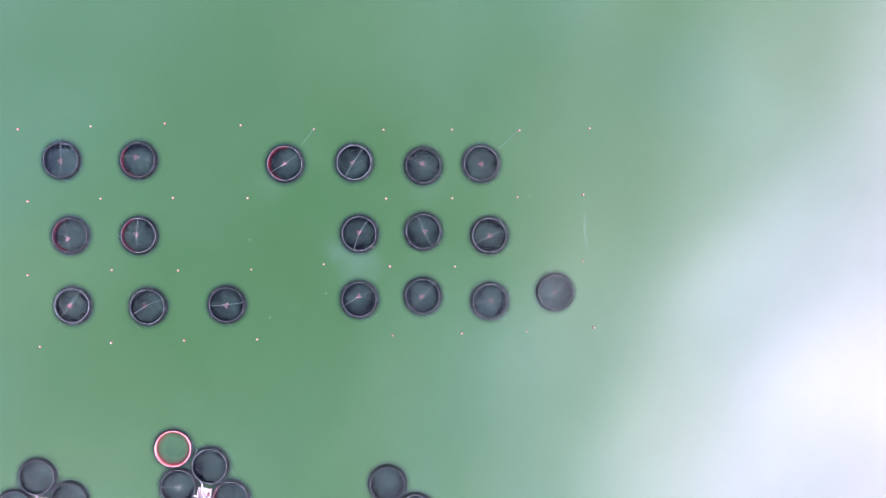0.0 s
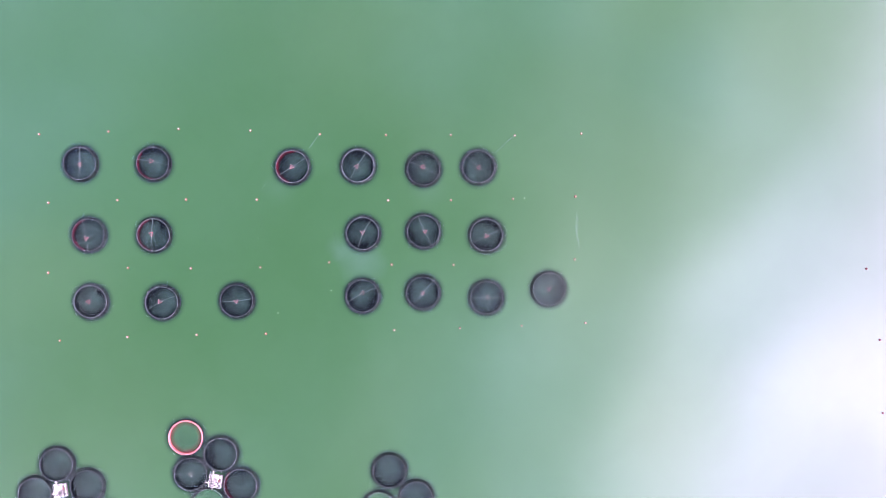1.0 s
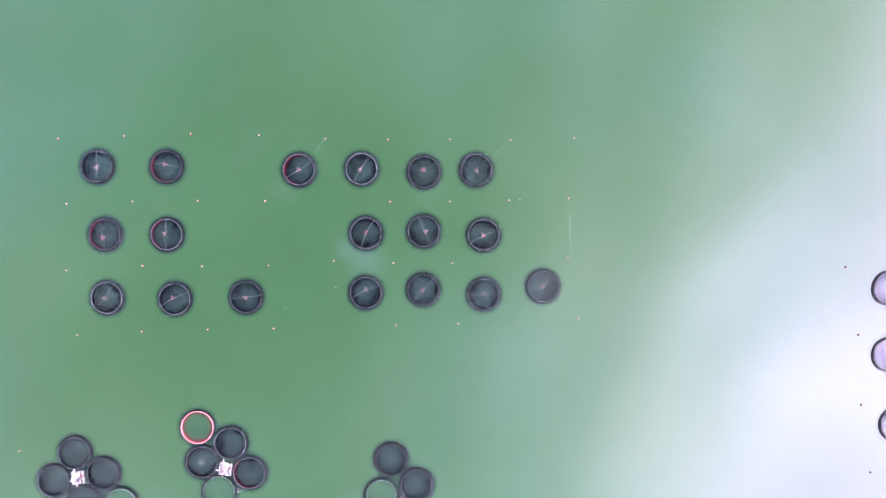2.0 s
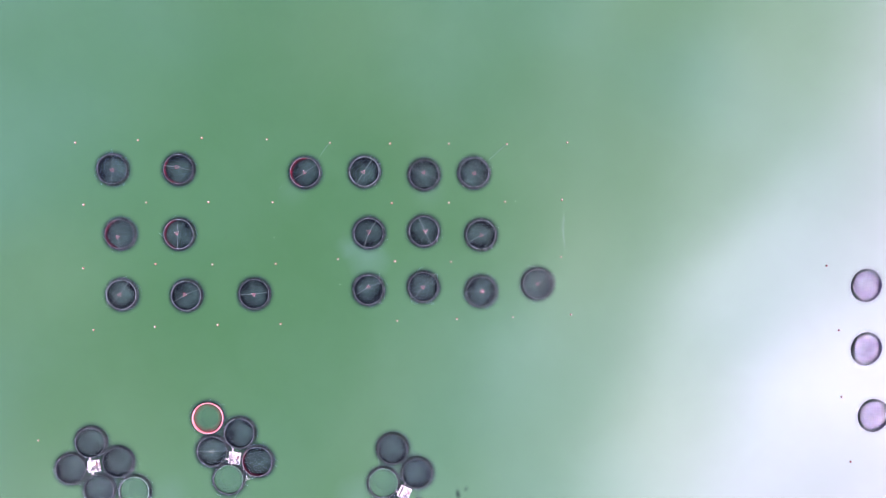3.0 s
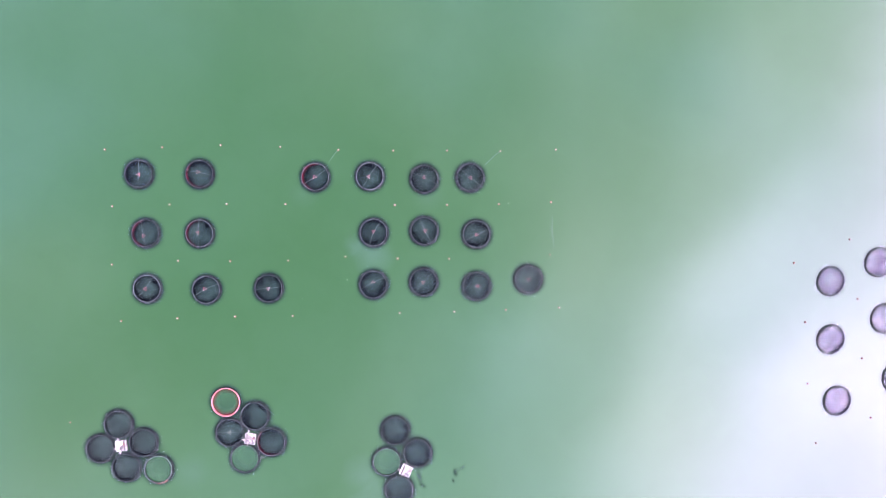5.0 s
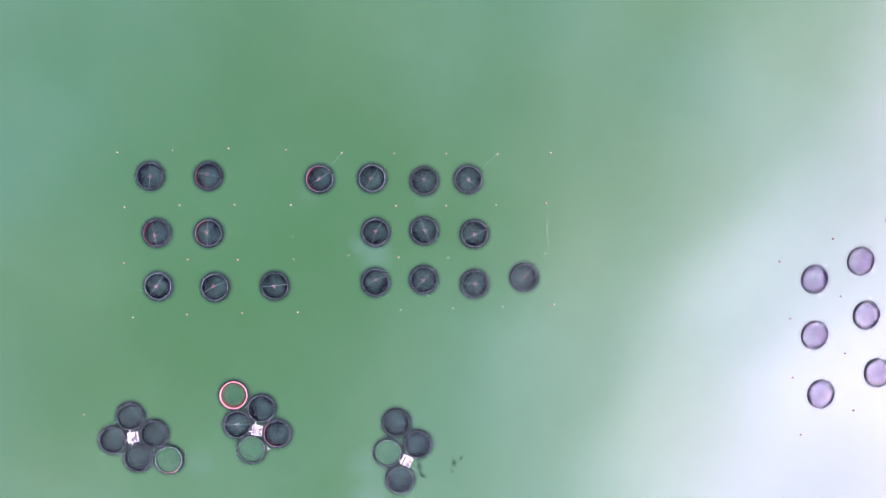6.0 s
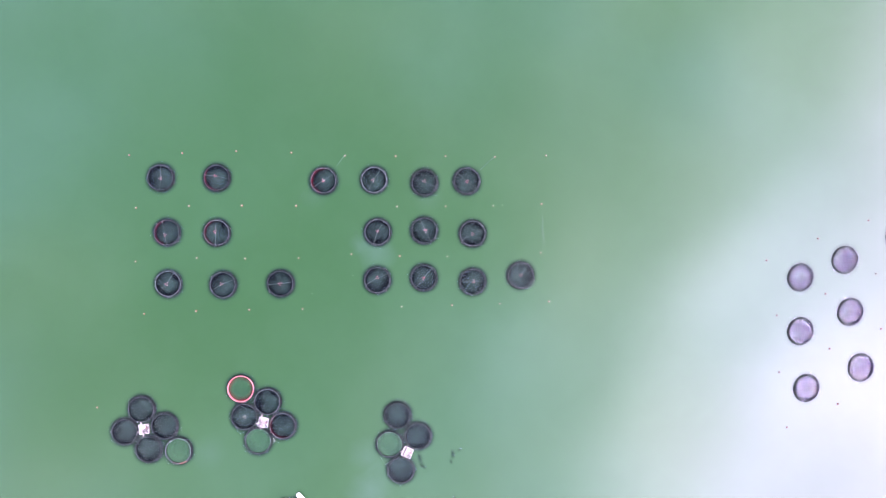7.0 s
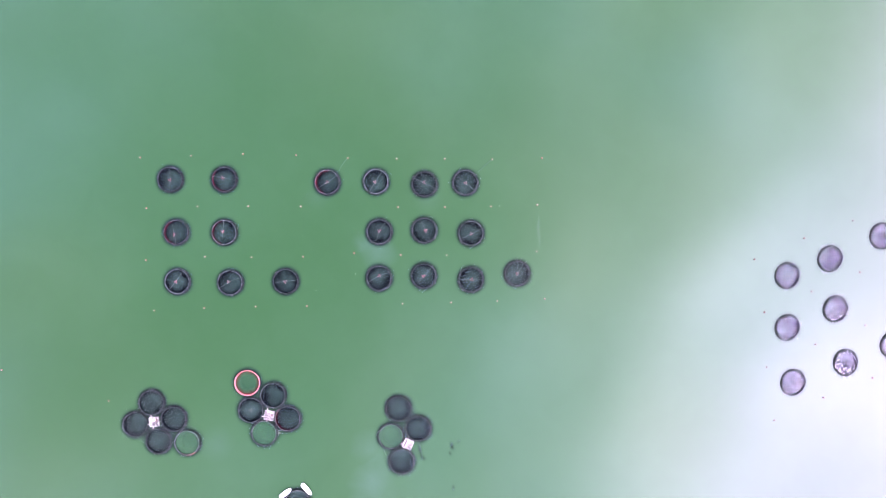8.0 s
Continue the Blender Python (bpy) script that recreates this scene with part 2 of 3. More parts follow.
ROPE = plain("pale_rope", (0.06, 0.078, 0.073), (0.12, 0.148, 0.138), 0.8, 6.0, 1.0, 0.2)
RED_TUBE = plain("red_tube", (0.24, 0.03, 0.05), (0.40, 0.10, 0.13), 0.5, 3.0, 0.8, 0.1)
RED_RING = plain("faded_red_pipe", (0.26, 0.06, 0.065), (0.40, 0.15, 0.145), 0.5, 2.0, 0.6, 0.1)
ORANGE = plain("orange_red_pipe", (0.24, 0.035, 0.02), (0.40, 0.09, 0.05), 0.5, 2.0, 0.6, 0.1)
RED_PAINT = plain("red_buoy_paint", (0.10, 0.014, 0.012), (0.19, 0.03, 0.026), 0.5, 5.0, 1.5, 0.1)
DARK_RED = plain("dark_red_paint", (0.05, 0.006, 0.008), (0.12, 0.012, 0.018), 0.6, 5.0, 1.5, 0.1, gloss=0.1)
WHITE = plain("white_paint", (0.62, 0.60, 0.58), (0.85, 0.84, 0.83), 0.45, 3.0, 0.7, 0.08)
DECK = plain("pink_white_planking", (0.07, 0.05, 0.05), (0.36, 0.29, 0.285), 0.6, 5.0, 0.9, 0.2, vary=0.5)
STEEL = plain("galvanised_steel", (0.3, 0.3, 0.31), (0.5, 0.5, 0.5), 0.4, 6.0, 1.0, 0.1, metal=0.8)
DARK = plain("dark_rubber", (0.012, 0.012, 0.014), (0.04, 0.04, 0.045), 0.6, 5.0, 1.0, 0.1)
CAP_PAINT = plain("faded_cap_paint", (0.20, 0.19, 0.16), (0.34, 0.33, 0.28), 0.5, 4.0, 1.0, 0.1)
BIRD_NET = net("bird_netting", (0.006, 0.007, 0.010), 0.19, 0.34, 0.16)
# the second grid's lilac glare is put into this thread colour
VIOLET_BIRD_NET = net("violet_bird_netting", (0.034, 0.020, 0.070), 0.08, 0.28, 0.12)
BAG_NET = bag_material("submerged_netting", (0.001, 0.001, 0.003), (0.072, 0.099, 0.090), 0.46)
SIDE_NET = net("side_netting", (0.006, 0.006, 0.011), 0.3, 0.6, 0.3)
THIN_BAG = net("thin_submerged_netting", (0.03, 0.05, 0.05), 0.10, 0.35, 0.15)
# added rings that carry the dark or lilac halo round each pen; no real netting
HALO = net("dark_halo", (0.006, 0.008, 0.016), 0.55, 0.82, 0.3, fade=(7.5, 10.4), wet=True)
LILAC_HALO = net("lilac_halo", (0.035, 0.025, 0.07), 0.15, 0.32, 0.3, fade=(7.5, 10.4), wet=True)
RED_NET = net("red_netting", (0.12, 0.009, 0.02), 0.45, 0.8, 0.4, fade=(7.0, 5.5))
DULL_RED_NET = net("dull_red_netting", (0.10, 0.010, 0.022), 0.35, 0.65, 0.4, fade=(7.0, 5.85))
WIDE_RED_NET = net("red_lining_net", (0.12, 0.012, 0.022), 0.25, 0.65, 0.3, fade=(6.95, 4.8))
WET_ROPE = plain("fouled_rope", (0.035, 0.06, 0.045), (0.065, 0.10, 0.078), 0.9, 5.0, 1.0, 0.2, gloss=0.02)
WEED = net("dark_weed", (0.002, 0.008, 0.005), 0.5, 1.0, 1.6, fade=(0.1, 1.05), wet=True)
FOAM = net("foam", (0.3, 0.38, 0.33), 0.0, 0.10, 0.7)

# ---------------------------------------------------------------- mesh helpers


def ring_mesh(bm, radius, tube, z=0.0, n=112, k=8, wobble=0.0, seed=0.0, a0=0.0, a1=math.tau):
    closed = abs(a1 - a0 - math.tau) < 1e-6
    loops = []
    for i in range(n if closed else n + 1):
        a = a0 + (a1 - a0) * i / n
        w = wobble * noise.noise((math.cos(a) * 1.3 + seed, math.sin(a) * 1.3, seed * 0.7)) if wobble else 0
        loops.append([bm.verts.new(((radius + w + tube * math.cos(b)) * math.cos(a),
                                    (radius + w + tube * math.cos(b)) * math.sin(a),
                                    z + tube * math.sin(b) + w * 0.3))
                      for b in (math.tau * j / k for j in range(k))])
    for i in range(len(loops) if closed else len(loops) - 1):
        p, q = loops[i], loops[(i + 1) % len(loops)]
        for j in range(k):
            bm.faces.new((p[j], q[j], q[(j + 1) % k], p[(j + 1) % k]))
    return bm


def lathe(bm, profile, n=64, a0=0.0, a1=math.tau, ripple=0.0, seed=0.0):
    """Turns a profile of (radius, height) about z; open where the arc is not full."""
    closed = abs(a1 - a0 - math.tau) < 1e-6
    cols = []
    for i in range(n if closed else n + 1):
        a = a0 + (a1 - a0) * i / n
        w = 1 + ripple * noise.noise((math.cos(a) * 2.2 + seed, math.sin(a) * 2.2, seed))
        cols.append([bm.verts.new((r * w * math.cos(a), r * w * math.sin(a), z)) for r, z in profile])
    for i in range(len(cols) if closed else len(cols) - 1):
        p, q = cols[i], cols[(i + 1) % len(cols)]
        for j in range(len(profile) - 1):
            bm.faces.new((p[j], q[j], q[j + 1], p[j + 1]))
    bmesh.ops.remove_doubles(bm, verts=bm.verts, dist=1e-4)
    return bm


def tube(bm, points, radius, k=6):
    loops = []
    for i, p in enumerate(points):
        p = Vector(p)
        d = (Vector(points[min(i + 1, len(points) - 1)]) - Vector(points[max(i - 1, 0)])).normalized()
        side = d.cross(Vector((0, 0, 1)))
        side = side.normalized() if side.length > 1e-3 else Vector((1, 0, 0))
        other = side.cross(d)
        loops.append([bm.verts.new(p + radius * (math.cos(b) * side + math.sin(b) * other)) for b in (math.tau * j / k for j in range(k))])
    for p, q in zip(loops, loops[1:]):
        for j in range(k):
            bm.faces.new((p[j], q[j], q[(j + 1) % k], p[(j + 1) % k]))
    bm.faces.new(loops[0])
    bm.faces.new(list(reversed(loops[-1])))
    return bm


def box(bm, size, at=(0, 0, 0), turn=0.0, bevel=0.03):
    made = bmesh.ops.create_cube(bm, size=1.0, matrix=pose(*at, 0, 0, turn) @ Matrix.Diagonal((*size, 1)))
    if bevel:
        edges = list({e for v in made["verts"] for e in v.link_edges})
        bmesh.ops.bevel(bm, geom=edges, offset=bevel, segments=1, affect="EDGES")
    return bm


def mesh_of(name, bm, mat, smooth=False):
    bmesh.ops.recalc_face_normals(bm, faces=bm.faces)
    me = bpy.data.meshes.new(name)
    bm.to_mesh(me)
    bm.free()
    if smooth:
        me.polygons.foreach_set("use_smooth", [True] * len(me.polygons))
    me.materials.append(mat)
    return me


def place(name, me, parent=None, m=None, label=""):
    ob = new(name, me)
    if parent is not None:
        ob.parent = parent
    if m is not None:
        ob.matrix_basis = m
    return tagged(ob, label)


def part(name, bm, mat, parent=None, label="", m=None, smooth=False):
    return place(name, mesh_of(name, bm, mat, smooth), parent, m, label)


# ---------------------------------------------------------------- sea
def sheet(name, half, z, mat, cells):
    bm = bmesh.new()
    bmesh.ops.create_grid(bm, x_segments=cells, y_segments=cells, size=half, matrix=pose(0, 0, z))
    ob = part(name, bm, mat)
    return ob


tagged(sheet("ground", 2400, -14.0, BED, 8), "green silt under the cloudy water", "sea bed", kind="structure")


def sea_sheet(holes):
    """The sea's surface, one sheet that is open inside the rings of the pens."""
    bm = bmesh.new()
    edges = []
    rim = [bm.verts.new((x, y, 0)) for x, y in ((-2400, -2400), (2400, -2400), (2400, 2400), (-2400, 2400))]
    edges += [bm.edges.new((rim[i], rim[(i + 1) % 4])) for i in range(4)]
    for x, y, radius in holes:
        loop = [bm.verts.new((x + radius * math.cos(math.tau * i / 40), y + radius * math.sin(math.tau * i / 40), 0)) for i in range(40)]
        edges += [bm.edges.new((loop[i], loop[(i + 1) % 40])) for i in range(40)]
    bmesh.ops.triangle_fill(bm, edges=edges, use_beauty=True, normal=(0, 0, 1))
    return part("water", bm, SEA)


# ---------------------------------------------------------------- fish pens
OUTER_R, INNER_R, RAIL_R, RAIL_Z = 7.72, 7.1, 7.03, 1.05
BRACKETS = 28
HOLE_R = 7.3
PEN_SPOTS = []
rng = random.Random(4)

PIPES = []
for v in range(5):
    PIPES.append((
        mesh_of("outer_pipe", ring_mesh(bmesh.new(), OUTER_R, 0.19, 0.1, wobble=0.16, seed=3.1 * v), PATCHY_PIPE, True),
        mesh_of("inner_pipe", ring_mesh(bmesh.new(), INNER_R, 0.19, 0.1, wobble=0.16, seed=3.1 * v), PIPE, True),
        mesh_of("handrail", ring_mesh(bmesh.new(), RAIL_R, 0.11, RAIL_Z, wobble=0.2, seed=3.1 * v + 1), RAIL, True)))
RED_PIPES = (
    mesh_of("outer_pipe", ring_mesh(bmesh.new(), 7.62, 0.2, 0.1, wobble=0.1, seed=9), PIPE, True),
    mesh_of("inner_pipe", ring_mesh(bmesh.new(), 7.1, 0.24, 0.2, wobble=0.1, seed=9), RED_RING, True),
    mesh_of("handrail", ring_mesh(bmesh.new(), 7.25, 0.27, 0.8, k=12, wobble=0.1, seed=8), RED_RING, True))


def bracket_mesh():
    bm = bmesh.new()
    box(bm, (1.0, 0.26, 0.2), (7.42, 0, 0.34), 0, 0.04)
    box(bm, (0.42, 0.36, 0.5), (OUTER_R, 0, 0.18), 0, 0.06)
    box(bm, (0.3, 0.3, 0.5), (INNER_R, 0, 0.2), 0, 0.05)
    tube(bm, [(7.2, 0, 0.4), (7.14, 0, 0.7), (RAIL_R, 0, RAIL_Z + 0.04)], 0.09)
    return mesh_of("bracket", bm, BRACKET)


BRACKET_MESH = bracket_mesh()
BIRD_MESH, VIOLET_MESH = [[mesh_of("bird_net", lathe(bmesh.new(), [(6.98, 1.0), (6.0, 0.8), (4.5, 0.58), (2.8, 0.56), (1.2, 0.62), (0.0, 0.66)], 64, ripple=0.01, seed=v), mat, True) for v in range(2)] for mat in (BIRD_NET, VIOLET_BIRD_NET)]
BAG = [(7.08, 0.0), (6.75, -0.3), (6.15, -0.7), (5.35, -1.2), (4.4, -1.85), (3.2, -2.6), (1.8, -3.4), (0.0, -4.0)]
THIN_MESH = mesh_of("net_bag", lathe(bmesh.new(), BAG[:5], 64, ripple=0.05, seed=2), THIN_BAG, True)
SIDE_MESH, THIN_SIDE = [[mesh_of("side_net", lathe(bmesh.new(), [(RAIL_R - 0.04, RAIL_Z - 0.02), (6.93, 0.6), (6.9, 0.3), (6.88, 0.03)], 64, ripple=0.012, seed=v), mat, True) for v in range(2)] for mat in (SIDE_NET, VIOLET_BIRD_NET)]


def bag_mesh(dx, dy, seed):
    """A net bag with its deepest point moved by (dx, dy), which shifts its lighter middle."""
    bm = bmesh.new()
    lathe(bm, BAG, 56, ripple=0.04, seed=seed)
    for v in bm.verts:
        f = min(1.0, -v.co.z / 4.0)
        v.co.z *= 1 + 0.5 * noise.noise((v.co.x * 0.22 + seed, v.co.y * 0.22, seed))
        v.co.x, v.co.y = v.co.x + 1.4 * dx * f, v.co.y + 1.4 * dy * f
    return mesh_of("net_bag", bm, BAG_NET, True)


OPEN_MESH = mesh_of("enclosed_water", lathe(bmesh.new(), [(HOLE_R + 0.05, 0.003), (3.7, 0.003), (0.0, 0.003)], 48), OPEN_WATER)
WATER_MESH = mesh_of("enclosed_water", lathe(bmesh.new(), [(HOLE_R + 0.05, 0.003), (3.7, 0.003), (0.0, 0.003)], 48), PEN_WATER)
HALO_MESH, LILAC_HALO_MESH = [[mesh_of("outer_net", lathe(bmesh.new(), [(7.4, 0.05), (8.4, 0.045), (9.4, 0.035), (10.5, 0.02)], 64, ripple=0.06, seed=7 + v), mat, True) for v in range(3)] for mat in (HALO, LILAC_HALO)]


def crescent(profile, a0, a1, mat):
    """Red netting over part of the ring, narrowing to nothing at both ends."""
    bm = bmesh.new()
    lathe(bm, profile, 48, radians(a0), radians(a1), 0.02)
    rim = profile[0][0]
    for v in bm.verts:
        r, a = math.hypot(v.co.x, v.co.y), math.degrees(math.atan2(v.co.y, v.co.x)) % 360
        u = min(1.0, max(0.0, (a - a0) / (a1 - a0)))
        k = (rim - (rim - r) * math.sin(math.pi * u) ** 0.6) / r
        v.co.x, v.co.y = v.co.x * k, v.co.y * k
    return mesh_of("red_net", bm, mat, True)


RED_MESH = crescent([(6.95, 0.95), (6.75, 0.5), (6.4, 0.2), (6.0, 0.06), (5.45, 0.02)], 75, 262, RED_NET)
SLIM_RED_MESH = crescent([(6.93, 0.9), (6.84, 0.45), (6.66, 0.2), (6.35, 0.06), (5.8, 0.02)], 100, 265, DULL_RED_NET)
FULL_RED_MESH = mesh_of("red_net", lathe(bmesh.new(), [(6.95, 0.7), (6.75, 0.3), (6.3, 0.1), (5.6, 0.05), (4.7, 0.02)], 64, 0, math.tau, 0.03), WIDE_RED_NET, True)


def ball(bm, radius, at=(0, 0, 0), squash=1.0, u=16, v=10):
    bmesh.ops.create_uvsphere(bm, u_segments=u, v_segments=v, radius=radius, matrix=Matrix.Translation(at) @ Matrix.Diagonal((1, 1, squash, 1)))
    return bm


FLOAT_MESH = mesh_of("lashing_float", ball(bmesh.new(), 0.17, squash=0.8), CAP_PAINT, True)


def float_frame_mesh():
    bm = bmesh.new()
    corners = [Vector((1.05 * math.cos(a), 1.05 * math.sin(a), 0)) for a in (radians(90), radians(210), radians(330))]
    for p, q in zip(corners, corners[1:] + corners[:1]):
        tube(bm, [p, (p + q) / 2, q], 0.052, 8)
    return mesh_of("tube_frame", bm, RED_TUBE, True)


FRAME_MESH = float_frame_mesh()
KNOB_MESH = mesh_of("corner_float", ball(bmesh.new(), 0.11, squash=0.9), WHITE, True)


PALE_FRAME = FRAME_MESH.copy()
PALE_FRAME.materials[0] = CAP_PAINT


def float_frame(parent, x, y, z, turn, pale=False):
    """Red tube triangle with white floats at its corners, which holds the bird net up."""
    m = pose(x, y, z, 0, 0, turn)
    f = place("tube_frame", PALE_FRAME if pale else FRAME_MESH, parent, m, "pale tube triangle" if pale else "red tube triangle that carries the bird net")
    for a in (90, 210, 330):
        place("corner_float", KNOB_MESH, f, pose(1.05 * math.cos(radians(a)), 1.05 * math.sin(radians(a)), 0.1), "white corner float")
    place("centre_float", KNOB_MESH, f, pose(0.1, 0, 0.05) @ Matrix.Scale(0.8, 4), "white middle float")
    return f


def pen(x, y, label, group, style="net", ropes=None, shift=(0, 0), red=0, stretch=(0.955, 0.955, 0), turn=None, arc=None, pale=False, deep=None, frame_turn=None, floats=None):
    root = new("fish_pen")
    tagged(root, label, "fish pen", group)
    spin = rng.uniform(0, 360) if turn is None else turn
    k1, k2, axis = (0.97, 0.97, 0) if "raft" in group else stretch
    root.matrix_basis = pose(x, y, 0, 0, 0, axis) @ Matrix.Diagonal((k1, k2, 1, 1))
    turned = pose(0, 0, 0, 0, 0, spin)
    pipes = RED_PIPES if style == "red" else PIPES[rng.randrange(len(PIPES))]
    place("outer_pipe", pipes[0], root, turned, "floating plastic pipe ring")
    place("inner_pipe", pipes[1], root, turned)
    place("handrail", pipes[2], root, turned, "pale handrail ring")
    if style != "red":
        for i in range(BRACKETS):
            place("bracket", BRACKET_MESH, root, pose(0, 0, 0, 0, 0, spin + 360 * i / BRACKETS + rng.uniform(-1.5, 1.5)))
    place("outer_net", (LILAC_HALO_MESH if "second" in group else HALO_MESH)[rng.randrange(3)], root, pose(0, 0, 0.004 * (len(PEN_SPOTS) % 9), 0, 0, rng.uniform(0, 360)), "faint lilac halo added round the pen" if "second" in group else "dark halo added round the pen just at the surface")
    PEN_SPOTS.append((x, y, 7.05 * min(k1, k2)))
    place("enclosed_water", WATER_MESH if style == "net" else OPEN_MESH, root, None, "darker calm water inside the ring" if style == "net" else "green water inside the ring")
    if style == "net":
        dx, dy = deep or (rng.uniform(-2, 2), rng.uniform(-2, 2))
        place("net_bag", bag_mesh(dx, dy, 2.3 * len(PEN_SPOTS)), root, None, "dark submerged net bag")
        place("side_net", (THIN_SIDE if "second" in group else SIDE_MESH)[rng.randrange(2)], root, turned, "dark net hung from the handrail to the water")
        place("bird_net", (VIOLET_MESH if "second" in group else BIRD_MESH)[rng.randrange(2)], root, pose(0, 0, 0, 0, 0, rng.uniform(0, 360)), "grey bird net stretched over the water")
    else:
        place("net_bag", THIN_MESH, root, turned, "thin submerged netting")
    if red:
        place("red_net", RED_MESH if red == 2 else SLIM_RED_MESH, root, pose(0, 0, 0, 0, 0, (0, 0, 0, 40, 35)[red]), "red net hung inside the rail")
    if style == "red":
        place("red_net", FULL_RED_MESH, root, turned, "red net hung inside the ring")
    if arc:
        part("red_edging", ring_mesh(bmesh.new(), 7.4, 0.13, 0.42, 30, 6, a0=radians(arc[0]), a1=radians(arc[1])), ORANGE if style == "open" else DARK_RED, root, "orange red edging along part of the ring")
    if ropes:
        for a in ropes:
            a = radians(a)
            end = Vector((7.0 * math.cos(a), 7.0 * math.sin(a), RAIL_Z))
            start = Vector((*shift, 0.9))
            pts = [start.lerp(end, u / 8) - Vector((0, 0, 0.12 * math.sin(math.pi * u / 8))) for u in range(9)]
            part("net_rope", tube(bmesh.new(), pts, 0.055), ROPE, root, "pale rope across the pen")
        float_frame(root, shift[0], shift[1], 0.92, rng.uniform(0, 120) if frame_turn is None else frame_turn, pale)
    if style == "net":
        for a in rng.sample(range(0, 360, 30), 2) if floats is None else floats:
            a = radians(a)
            place("lashing_float", FLOAT_MESH, root, pose(8.1 * math.cos(a), 8.1 * math.sin(a), 0.08), "small white float")
    return root


GRID_PENS = [(-149.0, 31.8, 90, 266),
             (-118.6, 31.9, 166, -6),
             (-60.5, 30.6, 213, 33),
             (-33.0, 31.1, 57, 239),
             (-5.5, 29.8, 152, -22),
             (17.6, 30.7, 138, -38),
             (-145.7, 2.0, 111, -90),
             (-118.6, 2.0, 91, 266),
             (-31.0, 2.7, 58, 252),
             (-5.5, 3.6, 111, -60),
             (21.0, 2.0, 210, 22),
             (-145.0, -26.0, 62, 225),
             (-115.2, -26.4, 208, 26),
             (-83.9, -25.6, 184, 8),
             (-31.1, -23.6, 202, 30),
             (-5.7, -22.2, 48, 232),
             (21.1, -24.3, 180, 0),
             (47.4, -20.7, 55, 238)]
FRAME_SHIFTS = [(-0.0, -0.4), (-0.7, 1.1), (-0.2, -0.0), (-0.5, -0.2), (-0.2, 0.9), (0.2, -0.2), (-0.9, -1.4), (-0.9, 0.5), (0.0, 0.5), (0.7, 0.0), (0.0, -0.2), (-0.9, 0.0), (-0.9, 0.5), (-0.2, -0.2), (0.0, 1.4), (-0.2, -0.2), (0.5, 0.2), (0.0, 0.0)]
RED_SHARE = [0, 4, 2, 0, 0, 0, 1, 1, 0, 0, 0, 0, 0, 0, 0, 0, 0, 0]
FRAME_POINTS = (180, 0, 110, 56, 66, 57, 9, 41, 30, 30, 0, 60, 0, 40, 90, 35, 80, 30)
# set so that each pen's lighter patch falls where the camera sees it
DEEPEST = ((2.0, -1.0), (0, -1.5), (1.5, 1.5), (1.2, -1.0), (1.2, -0.5), (0, -1.5), (1.5, 0.8), (-2.2, 0), (1.5, 0),
           (1, 1), (0.6, -0.6), (-1, 0.3), (1.2, -1), (0, -1.5), (-1, 0.5), (1.5, 0), (0.3, -0.3), (0, -1))
FLOATS = ((-25,), (), (140,), (310,), (145, 235), (0, 232), (140, 320), (18,), (315,), (142, 325), (218,), (150,), (145,),
          (140, 218), (50, 140, 310), (48, 222), (140, 228), (205,))
for (x, y, a, b), off, red, point, low, tied in zip(GRID_PENS, FRAME_SHIFTS, RED_SHARE, FRAME_POINTS, DEEPEST, FLOATS):
    words = "round black fish pen under grey bird net" + (" with red netting" if red else " with red triangle")
    pen(x, y, words, "pens of the mooring grid", ropes=(a, b), shift=off, red=red, deep=low, frame_turn=point - 90, floats=tied)

EAST_PENS = [(201.8, -21.4), (202.1, -51.1), (205.7, -82.5), (226.3, -11.6), (229.6, -40.4), (235.8, -71.1), (256.0, 1.4), (262.7, -61.0)]
for i, (x, y) in enumerate(EAST_PENS):
    pen(x, y, "slightly oval black pipe fish pen floating in bright glare", "pens of the second grid",
        stretch=(0.9, 0.985, (-20, -25, -20, -28, -20, -8, -10, -15)[i]))

CLUSTER_WEST = [(-159.7, -94.6), (-168.8, -107.0), (-147.2, -103.8), (-155.8, -116.5), (-139.5, -117.3)]
CLUSTER_MID = [(-105.6, -83.3), (-90.9, -90.3), (-103.5, -98.7), (-82.6, -103.6), (-96.0, -111.9)]
CLUSTER_SOUTH = [(-19.9, -97.8), (-8.6, -109.1), (-24.1, -113.7), (-17.9, -127.9)]
MOORED = "dark netted pipe pen moored to a white raft"
EMPTY = "empty pipe pen without bird net moored beside others"
for i, (x, y) in enumerate(CLUSTER_WEST):
    pen(x, y, EMPTY if i == 4 else MOORED, "pens round a raft", "open" if i == 4 else "net", arc=(-118, -52) if i == 4 else None)
for i, (x, y) in enumerate(CLUSTER_MID):
    if i == 0:
        pen(x, y, "empty ring pen of faded red pipe", "pens round a raft", "red")
    elif i == 2:
        pen(x, y, "dark netted pipe pen with a triangle float", "pens round a raft", ropes=(180, 2), pale=True)
    else:
        pen(x, y, EMPTY if i == 4 else MOORED, "pens round a raft", "open" if i == 4 else "net", red=3 if i == 3 else 0, arc=(130, 215) if i == 3 else None)
for i, (x, y) in enumerate(CLUSTER_SOUTH):
    pen(x, y, EMPTY if i == 2 else MOORED, "pens round a raft", "open" if i == 2 else "net")
SOUTH_PEN = (-77.1, -151.2)
pen(*SOUTH_PEN, "dark pipe fish pen with two boats alongside", "pens of the mooring grid")

